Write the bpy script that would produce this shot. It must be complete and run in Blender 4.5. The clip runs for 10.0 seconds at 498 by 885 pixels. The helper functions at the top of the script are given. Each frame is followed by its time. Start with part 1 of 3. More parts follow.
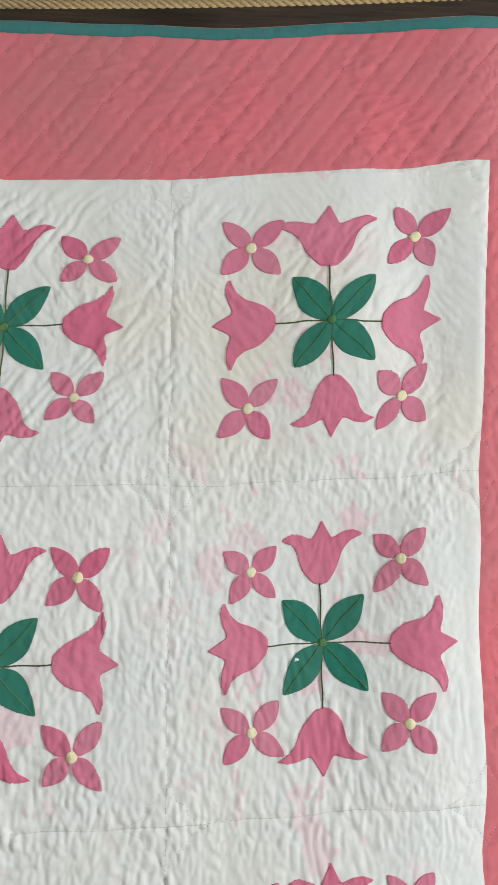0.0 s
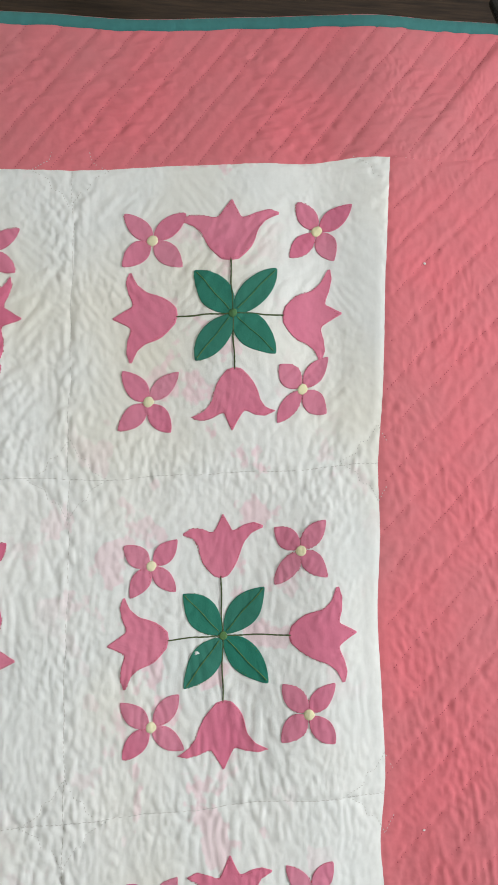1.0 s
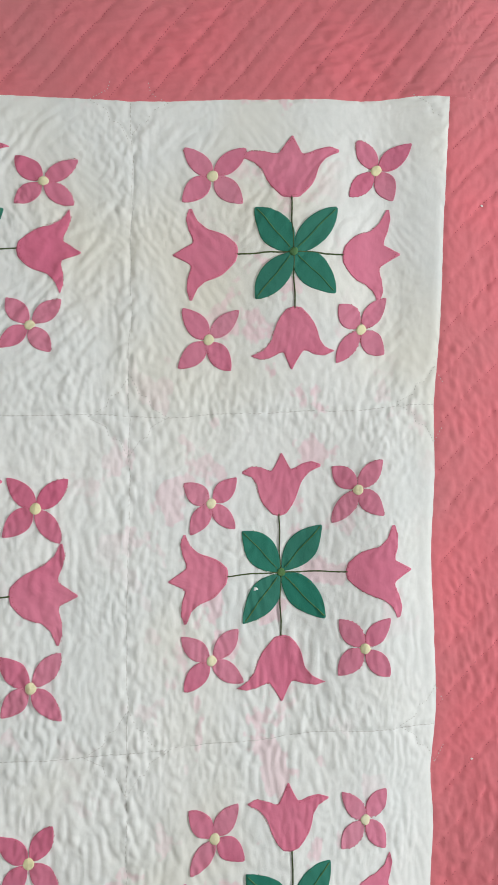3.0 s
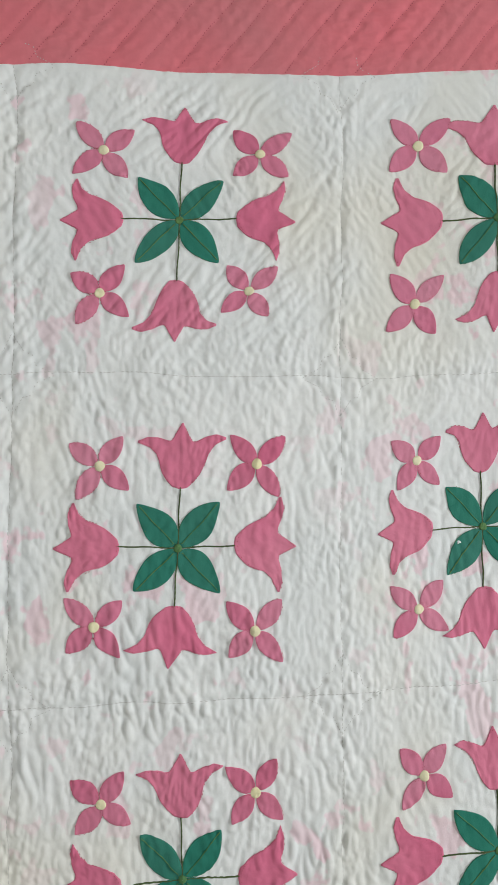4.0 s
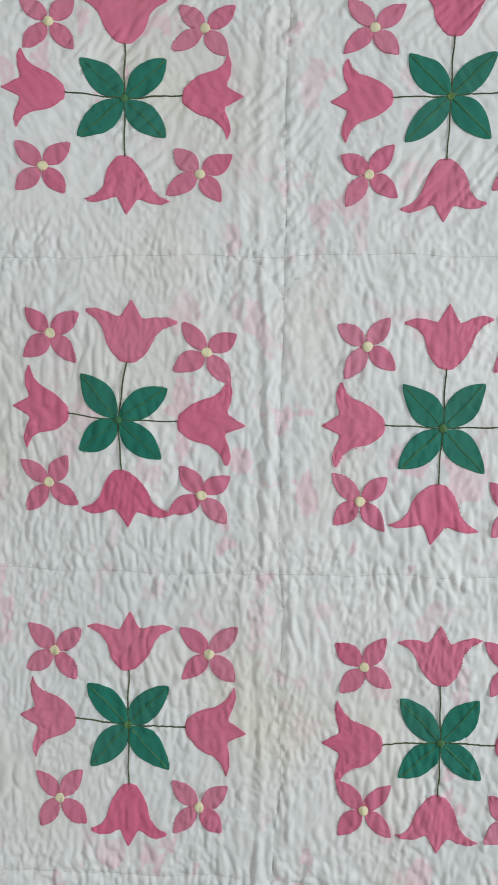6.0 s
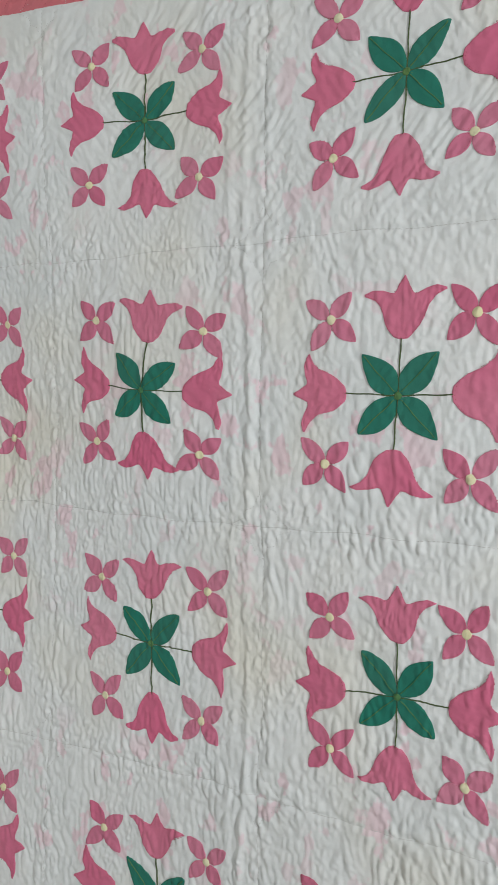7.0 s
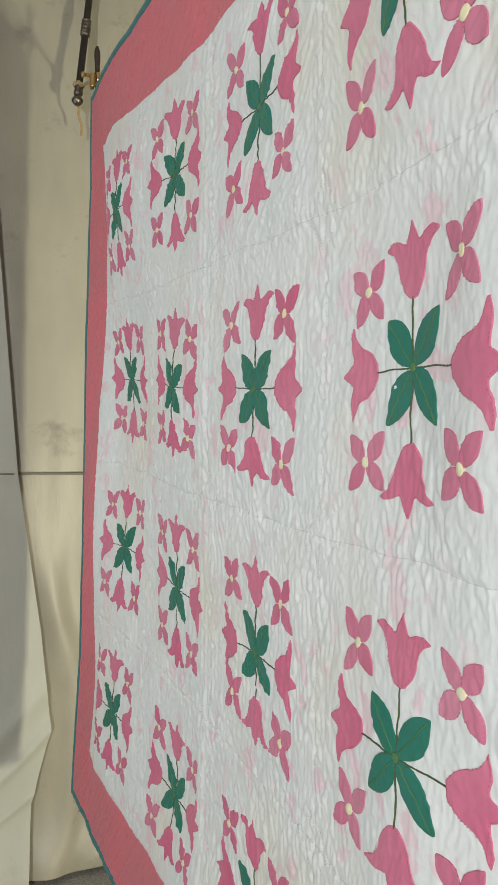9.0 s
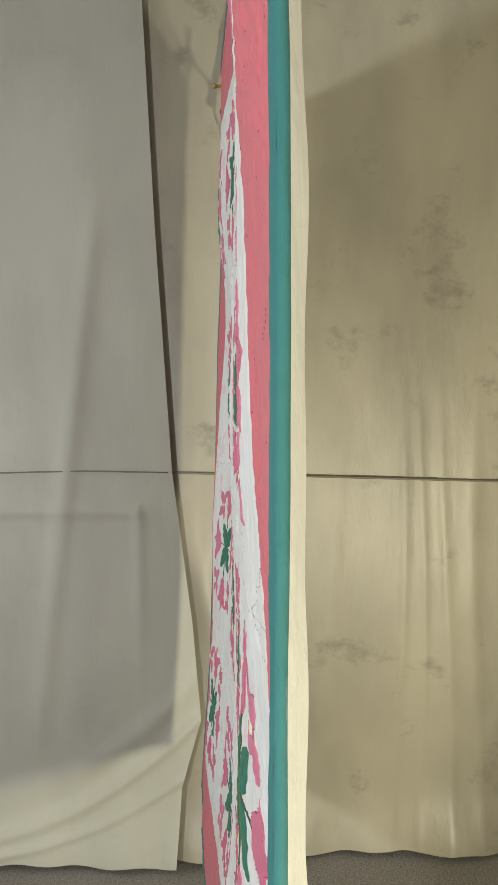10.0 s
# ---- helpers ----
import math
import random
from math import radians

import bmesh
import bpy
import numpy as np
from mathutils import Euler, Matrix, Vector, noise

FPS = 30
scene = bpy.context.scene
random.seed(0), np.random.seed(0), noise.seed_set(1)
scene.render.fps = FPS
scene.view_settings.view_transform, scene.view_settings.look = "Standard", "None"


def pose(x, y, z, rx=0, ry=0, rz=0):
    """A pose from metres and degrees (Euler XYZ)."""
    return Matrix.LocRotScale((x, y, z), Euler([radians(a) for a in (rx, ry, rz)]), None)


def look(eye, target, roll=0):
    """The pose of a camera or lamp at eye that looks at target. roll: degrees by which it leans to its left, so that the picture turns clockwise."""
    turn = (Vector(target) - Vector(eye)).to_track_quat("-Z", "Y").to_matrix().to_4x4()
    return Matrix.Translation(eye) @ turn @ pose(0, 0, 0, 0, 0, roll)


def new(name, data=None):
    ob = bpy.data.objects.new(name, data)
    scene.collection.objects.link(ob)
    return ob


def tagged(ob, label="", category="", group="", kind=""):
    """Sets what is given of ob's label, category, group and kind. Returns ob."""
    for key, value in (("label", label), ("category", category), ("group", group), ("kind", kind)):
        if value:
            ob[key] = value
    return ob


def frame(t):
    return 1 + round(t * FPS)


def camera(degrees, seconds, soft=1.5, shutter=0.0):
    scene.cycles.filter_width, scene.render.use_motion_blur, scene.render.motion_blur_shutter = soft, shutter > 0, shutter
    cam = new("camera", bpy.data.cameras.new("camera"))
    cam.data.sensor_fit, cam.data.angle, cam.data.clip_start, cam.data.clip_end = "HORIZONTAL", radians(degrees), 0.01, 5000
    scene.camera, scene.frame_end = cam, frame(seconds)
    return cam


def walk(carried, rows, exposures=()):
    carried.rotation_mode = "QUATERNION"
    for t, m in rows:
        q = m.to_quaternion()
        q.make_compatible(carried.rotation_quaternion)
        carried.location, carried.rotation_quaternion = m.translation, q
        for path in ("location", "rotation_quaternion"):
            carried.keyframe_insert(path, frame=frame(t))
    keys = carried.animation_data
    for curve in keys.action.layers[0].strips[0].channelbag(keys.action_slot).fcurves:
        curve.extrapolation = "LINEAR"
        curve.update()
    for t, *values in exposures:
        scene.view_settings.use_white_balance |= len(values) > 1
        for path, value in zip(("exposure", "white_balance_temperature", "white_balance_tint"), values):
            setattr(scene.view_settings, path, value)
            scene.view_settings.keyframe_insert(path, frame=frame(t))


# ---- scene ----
cam = camera(35.6, 10.0)
METRES, EYE, TILT, LEAN, TURN = 2.8, 1.6, 0.0, 0.0, 0.0
PATH = [
    (0, (0.46, -0.989, 1.898), (0.587, 0.994, 2.127), -0.2),
    (0.5, (0.497, -0.994, 1.901), (0.682, 0.986, 2.117), -0.5),
    (1, (0.527, -0.993, 1.889), (0.775, 0.978, 2.117), -0.7),
    (1.5, (0.546, -0.991, 1.884), (0.847, 0.973, 2.107), -0.6),
    (2, (0.57, -0.993, 1.874), (0.872, 0.972, 2.088), -0.5),
    (2.2, (0.541, -0.99, 1.878), (0.898, 0.969, 2.065), -0.4),
    (3.3, (0.358, -0.977, 1.851), (0.649, 0.998, 1.97), -0.3),
    (3.5, (0.313, -0.981, 1.846), (0.576, 0.998, 1.955), -0.3),
    (4, (0.196, -1.002, 1.824), (0.396, 0.986, 1.914), -0.1),
    (4.5, (0.11, -1.035, 1.791), (0.21, 0.962, 1.858), 0.3),
    (5, (0.039, -1.039, 1.757), (0.053, 0.96, 1.789), 0.6),
    (5.5, (-0.007, -1.032, 1.751), (-0.048, 0.967, 1.732), 0.8),
    (5.7, (-0.026, -1.032, 1.745), (-0.06, 0.968, 1.708), 0.9),
    (6.8, (0.477, -1.0, 1.752), (-0.449, 0.766, 1.599), 0.2),
    (7, (0.552, -1.01, 1.735), (-0.436, 0.724, 1.608), 0.5),
    (7.5, (0.825, -0.953, 1.731), (-0.434, 0.596, 1.601), 0.7),
    (8, (1.041, -0.846, 1.739), (-0.433, 0.5, 1.605), 0.5),
    (8.5, (1.216, -0.666, 1.73), (-0.476, 0.392, 1.602), 0.5),
    (9, (1.324, -0.456, 1.73), (-0.525, 0.294, 1.599), 0.4),
    (9.5, (1.366, -0.236, 1.72), (-0.583, 0.193, 1.597), 0.5),
    (9.7, (1.371, -0.145, 1.724), (-0.605, 0.14, 1.598), 0.0),
    (9.8, (1.374, -0.104, 1.726), (-0.608, 0.112, 1.598), 0.0),
    (9.9, (1.376, -0.06, 1.727), (-0.613, 0.09, 1.598), 0.0),
    (10, (1.377, -0.0115, 1.727), (-0.618, 0.050, 1.602), 0.0),
]
EXPOSURES = [(0, 0.07, 6500, 10), (2, 0.07, 6480, 9), (3.5, 0.04, 6450, 10), (4.5, 0.0, 6350, 10), (5.5, 0.05, 6200, 11), (7, -0.14, 6350, 10), (7.5, -0.24, 6400, 10), (8, -0.22, 6400, 10), (8.5, -0.06, 6450, 9), (9, -0.08, 6450, 9), (9.5, -0.08, 6480, 9), (10, -0.12, 6550, 11)]
walk(cam, [(t, look(eye, target, roll)) for t, eye, target, roll in PATH], EXPOSURES)

# ---- light ----
world = bpy.data.worlds.new("room_air")
world.use_nodes = True
world.node_tree.nodes["Background"].inputs[0].default_value = (0.9, 0.95, 1.0, 1)
world.node_tree.nodes["Background"].inputs[1].default_value = 0.24
scene.world = world


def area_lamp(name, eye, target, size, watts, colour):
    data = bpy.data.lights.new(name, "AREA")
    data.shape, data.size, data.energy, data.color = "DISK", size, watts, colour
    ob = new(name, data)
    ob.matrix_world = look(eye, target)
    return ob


# Soft overhead light, added; no fixture is seen on the ceiling.
area_lamp("ceiling_fill", (0.0, -2.4, 3.0), (-0.1, -0.2, 0.9), 1.2, 15, (0.965, 1.0, 1.03))
# Unseen light, added far to one side to rake across the wrinkles.
area_lamp("side_fill", (3.3, -1.75, 1.65), (0.1, 0.0, 1.45), 0.2, 88, (0.975, 1.0, 1.01))
# No source stands here: added to light the puckers from the other side.
area_lamp("corner_fill", (-1.15, -1.35, 1.45), (0.1, 0.0, 1.45), 0.25, 3.5, (0.96, 1.0, 1.05))
# Yellowish light with no seen source, added to brighten the canvas behind the quilt.
rear_fill = area_lamp("rear_fill", (1.9, 1.0, 0.78), (-1.4, 0.72, 1.1), 0.2, 46, (1.0, 0.95, 0.71))
rear_fill.data.spread = radians(135)

# ---- materials ----


def material(name, base, rough=0.85):
    m = bpy.data.materials.new(name)
    m.use_nodes = True
    n = m.node_tree.nodes
    b = n["Principled BSDF"]
    b.inputs["Base Color"].default_value = (*base, 1)
    b.inputs["Roughness"].default_value = rough
    return m, n, m.node_tree.links, b


def add(n, kind, **values):
    node = n.new(kind)
    for key, value in values.items():
        node.inputs[key.replace("_", " ")].default_value = value
    return node


def ramp(n, links, source, lo, hi):
    r = n.new("ShaderNodeMapRange")
    r.inputs["From Min"].default_value, r.inputs["From Max"].default_value = lo, hi
    links.new(source, r.inputs["Value"])
    return r.outputs["Result"]


def mix(n, links, factor, a, b, how="MIX"):
    node = n.new("ShaderNodeMix")
    node.data_type, node.blend_type = "RGBA", how
    for value, slot in ((factor, 0), (a, 6), (b, 7)):
        if isinstance(value, (int, float)):
            node.inputs[slot].default_value = value
        elif isinstance(value, tuple):
            node.inputs[slot].default_value = (*value, 1)
        else:
            links.new(value, node.inputs[slot])
    return node.outputs[2]


def noise_at(n, links, place, scale, detail=4.0, rough=0.55, stretch=None):
    if stretch:
        mapping = n.new("ShaderNodeMapping")
        mapping.inputs["Scale"].default_value = stretch
        links.new(place, mapping.inputs["Vector"])
        place = mapping.outputs["Vector"]
    node = add(n, "ShaderNodeTexNoise", Scale=scale, Detail=detail, Roughness=rough)
    links.new(place, node.inputs["Vector"])
    return node.outputs["Fac"]


def cotton(name, base, faded, weave=1500.0, crumple=0.5, vary=0.0, fold_bump=0.13, rough=0.8, fold_stretch=(1.0, 1.0, 0.6), fold_turn=0.3):
    """Woven cotton: fading in large patches, thread weave and small creases."""
    m, n, links, b = material(name, base, rough)
    place = n.new("ShaderNodeNewGeometry").outputs["Position"]
    large = ramp(n, links, noise_at(n, links, place, 5.0, 3.0), 0.35, 0.7)
    colour = mix(n, links, large, base, faded)
    small = ramp(n, links, noise_at(n, links, place, 70.0, 5.0, 0.65), 0.3, 0.75)
    grain = n.new("ShaderNodeMapRange")
    links.new(small, grain.inputs["Value"])
    grain.inputs["To Min"].default_value, grain.inputs["To Max"].default_value = 0.95, 1.03
    tone = n.new("ShaderNodeCombineColor")
    for slot in range(3):
        links.new(grain.outputs["Result"], tone.inputs[slot])
    colour = mix(n, links, 1.0, colour, tone.outputs["Color"], "MULTIPLY")
    if vary:
        info = n.new("ShaderNodeObjectInfo")
        hue = add(n, "ShaderNodeHueSaturation", Hue=0.5, Saturation=1.0, Value=1.0)
        spread = n.new("ShaderNodeMapRange")
        links.new(info.outputs["Random"], spread.inputs["Value"])
        spread.inputs["To Min"].default_value, spread.inputs["To Max"].default_value = 1 - vary, 1 + vary
        links.new(spread.outputs["Result"], hue.inputs["Saturation"])
        links.new(colour, hue.inputs["Color"])
        colour = hue.outputs["Color"]
    links.new(colour, b.inputs["Base Color"])
    b.inputs["Sheen Weight"].default_value = 0.08
    b.inputs["Specular IOR Level"].default_value = 0.3
    threads = noise_at(n, links, place, weave, 1.0, 0.5)
    creases = noise_at(n, links, place, 75.0, 4.0, 0.6, (1.0, 1.0, 0.5))
    first = add(n, "ShaderNodeBump", Strength=0.25, Distance=0.0006)
    links.new(threads, first.inputs["Height"])
    second = add(n, "ShaderNodeBump", Strength=crumple, Distance=0.003)
    links.new(creases, second.inputs["Height"])
    links.new(first.outputs["Normal"], second.inputs["Normal"])
    rough_fold = n.new("ShaderNodeTexNoise")
    rough_fold.noise_type = "RIDGED_MULTIFRACTAL"
    rough_fold.inputs["Scale"].default_value, rough_fold.inputs["Detail"].default_value = 34.0, 3.0
    rough_fold.inputs["Offset"].default_value, rough_fold.inputs["Gain"].default_value = 1.0, 1.6
    turned = n.new("ShaderNodeMapping")
    turned.inputs["Rotation"].default_value = (0.0, fold_turn, 0.0)
    turned.inputs["Scale"].default_value = fold_stretch
    links.new(place, turned.inputs["Vector"])
    warp = n.new("ShaderNodeTexNoise")
    warp.inputs["Scale"].default_value = 9.0
    links.new(place, warp.inputs["Vector"])
    bent = n.new("ShaderNodeVectorMath")
    bent.operation = "MULTIPLY_ADD"
    bent.inputs[1].default_value = (0.05, 0.05, 0.05)
    links.new(warp.outputs["Color"], bent.inputs[0])
    links.new(turned.outputs["Vector"], bent.inputs[2])
    links.new(bent.outputs["Vector"], rough_fold.inputs["Vector"])
    third = add(n, "ShaderNodeBump", Strength=fold_bump, Distance=0.005)
    links.new(rough_fold.outputs["Fac"], third.inputs["Height"])
    links.new(second.outputs["Normal"], third.inputs["Normal"])
    links.new(third.outputs["Normal"], b.inputs["Normal"])
    return m, n, links, b, place, colour


def white_cotton():
    """Washed white cotton with pink dye that bled and a yellowish tinge."""
    m, n, links, b, place, colour = cotton("white_cotton", (0.74, 0.75, 0.73), (0.68, 0.705, 0.695), crumple=0.16, fold_bump=0.05, rough=0.72)
    tinge = ramp(n, links, noise_at(n, links, place, 2.6, 2.0), 0.5, 0.72)
    colour = mix(n, links, tinge, colour, (0.70, 0.675, 0.58))
    blot = noise_at(n, links, place, 19.0, 3.5, 0.55, (1.0, 1.0, 0.8))
    where = noise_at(n, links, place, 2.1, 1.0)
    cut = n.new("ShaderNodeMath")
    cut.operation = "MULTIPLY"
    links.new(ramp(n, links, blot, 0.565, 0.605), cut.inputs[0])
    links.new(ramp(n, links, where, 0.42, 0.56), cut.inputs[1])
    half = n.new("ShaderNodeMath")
    half.operation = "MULTIPLY"
    half.inputs[1].default_value = 0.52
    links.new(cut.outputs[0], half.inputs[0])
    colour = mix(n, links, half.outputs[0], colour, (0.76, 0.47, 0.54))
    links.new(colour, b.inputs["Base Color"])
    return m


def canvas(name, base, stained, dirt, gloss=0.75):
    m, n, links, b = material(name, base, gloss)
    place = n.new("ShaderNodeNewGeometry").outputs["Position"]
    cloud = ramp(n, links, noise_at(n, links, place, 1.7, 4.0, 0.6, (1, 1, 0.45)), 0.4, 0.68)
    colour = mix(n, links, cloud, base, stained)
    spots = ramp(n, links, noise_at(n, links, place, 3.4, 8.0, 0.72, (1, 1.0, 1.4)), 0.58, 0.76)
    part_of = n.new("ShaderNodeMath")
    part_of.operation = "MULTIPLY"
    part_of.inputs[1].default_value = dirt
    links.new(spots, part_of.inputs[0])
    colour = mix(n, links, part_of.outputs[0], colour, (0.13, 0.115, 0.09))
    links.new(colour, b.inputs["Base Color"])
    weave = noise_at(n, links, place, 380.0, 2.0, 0.6)
    wave = noise_at(n, links, place, 9.0, 5.0, 0.6, (1, 1, 0.35))
    one = add(n, "ShaderNodeBump", Strength=0.2, Distance=0.001)
    links.new(weave, one.inputs["Height"])
    two = add(n, "ShaderNodeBump", Strength=0.35, Distance=0.012)
    links.new(wave, two.inputs["Height"])
    links.new(one.outputs["Normal"], two.inputs["Normal"])
    links.new(two.outputs["Normal"], b.inputs["Normal"])
    return m


def grained(name, dark, light, rough, stretch, scale=14.0, bump=0.3, metal=0.0):
    m, n, links, b = material(name, dark, rough)
    place = n.new("ShaderNodeNewGeometry").outputs["Position"]
    grain = noise_at(n, links, place, scale, 7.0, 0.65, stretch)
    links.new(mix(n, links, ramp(n, links, grain, 0.35, 0.68), dark, light), b.inputs["Base Color"])
    b.inputs["Metallic"].default_value = metal
    knock = add(n, "ShaderNodeBump", Strength=bump, Distance=0.003)
    links.new(grain, knock.inputs["Height"])
    links.new(knock.outputs["Normal"], b.inputs["Normal"])
    return m


WHITE = white_cotton()
PINK = cotton("pink_border_cotton", (0.66, 0.155, 0.185), (0.55, 0.17, 0.19), crumple=0.25, fold_bump=0.07, fold_stretch=(0.6, 1.0, 0.8), fold_turn=0.6)[0]
ROSE = cotton("rose_applique_cotton", (0.60, 0.135, 0.235), (0.63, 0.19, 0.28), crumple=0.22, vary=0.05, fold_bump=0.06, rough=0.7)[0]
MAUVE = cotton("mauve_petal_cotton", (0.56, 0.145, 0.235), (0.60, 0.22, 0.31), crumple=0.22, vary=0.06, fold_bump=0.06, rough=0.7)[0]
GREEN = cotton("green_leaf_cotton", (0.018, 0.16, 0.112), (0.022, 0.18, 0.13), crumple=0.25, vary=0.05, fold_bump=0.06)[0]
TEAL = cotton("teal_binding_cotton", (0.034, 0.165, 0.165), (0.045, 0.185, 0.18), crumple=0.4)[0]
CREAM = cotton("cream_cotton", (0.74, 0.70, 0.42), (0.70, 0.68, 0.48), crumple=0.3)[0]
BACKING = cotton("backing_muslin", (0.70, 0.69, 0.64), (0.64, 0.63, 0.58), crumple=0.6)[0]
OLIVE = cotton("olive_embroidery_thread", (0.055, 0.085, 0.03), (0.08, 0.11, 0.04), weave=900.0, crumple=0.9)[0]
MOSS = cotton("moss_embroidery_thread", (0.045, 0.17, 0.07), (0.13, 0.22, 0.06), weave=900.0, crumple=0.9)[0]
ROSE_THREAD = cotton("dark_rose_thread", (0.38, 0.065, 0.09), (0.43, 0.08, 0.11), crumple=0.3)[0]
THREAD = cotton("grey_thread", (0.46, 0.455, 0.43), (0.52, 0.51, 0.48), crumple=0.3)[0]
SHEET = canvas("pale_drop_cloth", (0.45, 0.45, 0.385), (0.36, 0.358, 0.305), 0.12)
CANVAS = canvas("stained_canvas", (0.38, 0.35, 0.27), (0.25, 0.23, 0.18), 0.85, 0.42)
# Drop cloth in shade behind the quilt: its darkness is put into the colour.
SHADE_CANVAS = canvas("shade_toned_canvas", (0.26, 0.225, 0.17), (0.20, 0.17, 0.13), 0.3, 0.7)
SEAM = material("seam_thread", (0.20, 0.18, 0.14), 0.9)[0]
CARPET = grained("grey_carpet", (0.16, 0.145, 0.13), (0.34, 0.32, 0.29), 0.98, (1, 1, 1), 120.0, 1.0)
BEAM = grained("dark_stained_wood", (0.018, 0.011, 0.007), (0.055, 0.033, 0.02), 0.85, (0.6, 9, 9))
ROD = grained("dark_lacquered_rod", (0.008, 0.005, 0.004), (0.025, 0.017, 0.013), 0.35, (4, 9, 9), 10.0, 0.2)
ROPE = grained("manila_rope", (0.30, 0.21, 0.10), (0.48, 0.36, 0.19), 0.9, (30, 30, 30), 8.0, 0.6)
BRASS = grained("worn_brass", (0.42, 0.27, 0.10), (0.62, 0.43, 0.18), 0.32, (1, 1, 1), 40.0, 0.1, 1.0)
PEWTER = grained("tarnished_metal", (0.12, 0.10, 0.085), (0.26, 0.23, 0.2), 0.35, (1, 1, 1), 60.0, 0.1, 1.0)
BLACK = grained("black_plastic", (0.008, 0.008, 0.009), (0.015, 0.015, 0.016), 0.25, (1, 1, 1), 60.0, 0.05)
PLASTER = grained("pale_plaster", (0.55, 0.54, 0.51), (0.62, 0.61, 0.58), 0.9, (1, 1, 1), 8.0, 0.1)

# ---- mesh helpers ----


def mesh_object(name, verts, faces, mat, parent=None, smooth=True, label=""):
    me = bpy.data.meshes.new(name)
    me.from_pydata([tuple(v) for v in np.asarray(verts, float).tolist()], [], faces)
    me.materials.append(mat)
    me.polygons.foreach_set("use_smooth", [smooth] * len(me.polygons))
    me.update()
    ob = new(name, me)
    if parent:
        ob.parent = parent
    return tagged(ob, label)


def grid_faces(nu, nv, first=0):
    """Quads of a grid of nu x nv points, v running fastest."""
    i = np.arange(nu - 1)[:, None] * nv + np.arange(nv - 1)[None] + first
    return np.stack([i, i + nv, i + nv + 1, i + 1], -1).reshape(-1, 4).tolist()


def part(name, bm, mat, parent=None, label="", smooth=False):
    me = bpy.data.meshes.new(name)
    bm.to_mesh(me)
    bm.free()
    me.materials.append(mat)
    me.polygons.foreach_set("use_smooth", [smooth] * len(me.polygons))
    ob = new(name, me)
    if parent:
        ob.parent = parent
    return tagged(ob, label)


def box(size, centre, bevel=0.004, turn=None):
    bm = bmesh.new()
    bmesh.ops.create_cube(bm, size=1.0, matrix=Matrix.Translation(centre) @ (turn or Matrix()) @ Matrix.Diagonal((*size, 1)))
    if bevel:
        bmesh.ops.bevel(bm, geom=bm.edges[:], offset=bevel, segments=2, affect="EDGES", profile=0.6)
    return bm


def sweep(name, points, radii, mat, parent=None, sides=12, smooth=True, label=""):
    """A round bar along points with a radius at each."""
    pts = np.asarray(points, float)
    radii = np.broadcast_to(np.asarray(radii, float), (len(pts),))
    ahead = np.gradient(pts, axis=0)
    ahead /= np.linalg.norm(ahead, axis=1)[:, None]
    ref = np.array([0.0, 1.0, 0.0]) if abs(ahead[:, 1]).max() < 0.9 else np.array([1.0, 0.0, 0.0])
    a = np.cross(ahead, ref)
    a /= np.linalg.norm(a, axis=1)[:, None]
    b = np.cross(ahead, a)
    turn = np.linspace(0, 2 * np.pi, sides, endpoint=False)
    ring = a[:, None] * np.cos(turn)[None, :, None] + b[:, None] * np.sin(turn)[None, :, None]
    verts = (pts[:, None] + ring * radii[:, None, None]).reshape(-1, 3)
    faces = [[i * sides + k, i * sides + (k + 1) % sides, (i + 1) * sides + (k + 1) % sides, (i + 1) * sides + k] for i in range(len(pts) - 1) for k in range(sides)]
    faces += [list(range(sides))[::-1], [(len(pts) - 1) * sides + k for k in range(sides)]]
    return mesh_object(name, verts, faces, mat, parent, smooth, label)


def twisted_rope(name, points, radius, mat, parent=None, label="", twist=0.02):
    """Three strands laid round each other along points."""
    pts = np.asarray(points, float)
    along = np.r_[0, np.cumsum(np.linalg.norm(np.diff(pts, axis=0), axis=1))]
    count = max(int(along[-1] / 0.004), 8)
    fine = np.linspace(0, along[-1], count)
    line = np.stack([np.interp(fine, along, pts[:, k]) for k in range(3)], 1)
    ahead = np.gradient(line, axis=0)
    ahead /= np.linalg.norm(ahead, axis=1)[:, None]
    ref = np.array([0.0, 1.0, 0.0]) if abs(ahead[:, 1]).max() < 0.9 else np.array([1.0, 0.0, 0.0])
    a = np.cross(ahead, ref)
    a /= np.linalg.norm(a, axis=1)[:, None]
    b = np.cross(ahead, a)
    sides, verts, faces = 7, [], []
    ring = np.linspace(0, 2 * np.pi, sides, endpoint=False)
    for s in range(3):
        phase = fine / twist * 2 * np.pi / 3 * 1.0 + s * 2 * np.pi / 3
        mid = line + radius * 0.5 * (a * np.cos(phase)[:, None] + b * np.sin(phase)[:, None])
        first = s * count * sides
        verts.append((mid[:, None] + radius * 0.55 * (a[:, None] * np.cos(ring)[None, :, None] + b[:, None] * np.sin(ring)[None, :, None])).reshape(-1, 3))
        faces += [[first + i * sides + k, first + i * sides + (k + 1) % sides, first + (i + 1) * sides + (k + 1) % sides, first + (i + 1) * sides + k] for i in range(count - 1) for k in range(sides)]
    return mesh_object(name, np.concatenate(verts), faces, mat, parent, True, label)


# ---- relief of the quilt: depth over the hanging plane ----
P, MID = 0.42, 1.53
STEP, X0, Z0, NX, NZ = 0.0025, -1.2, 0.3, 960, 1000
gx, gz = X0 + STEP * np.arange(NX), Z0 + STEP * np.arange(NZ)
GX, GZ = np.meshgrid(gx, gz, indexing="ij")
rng = np.random.default_rng(7)


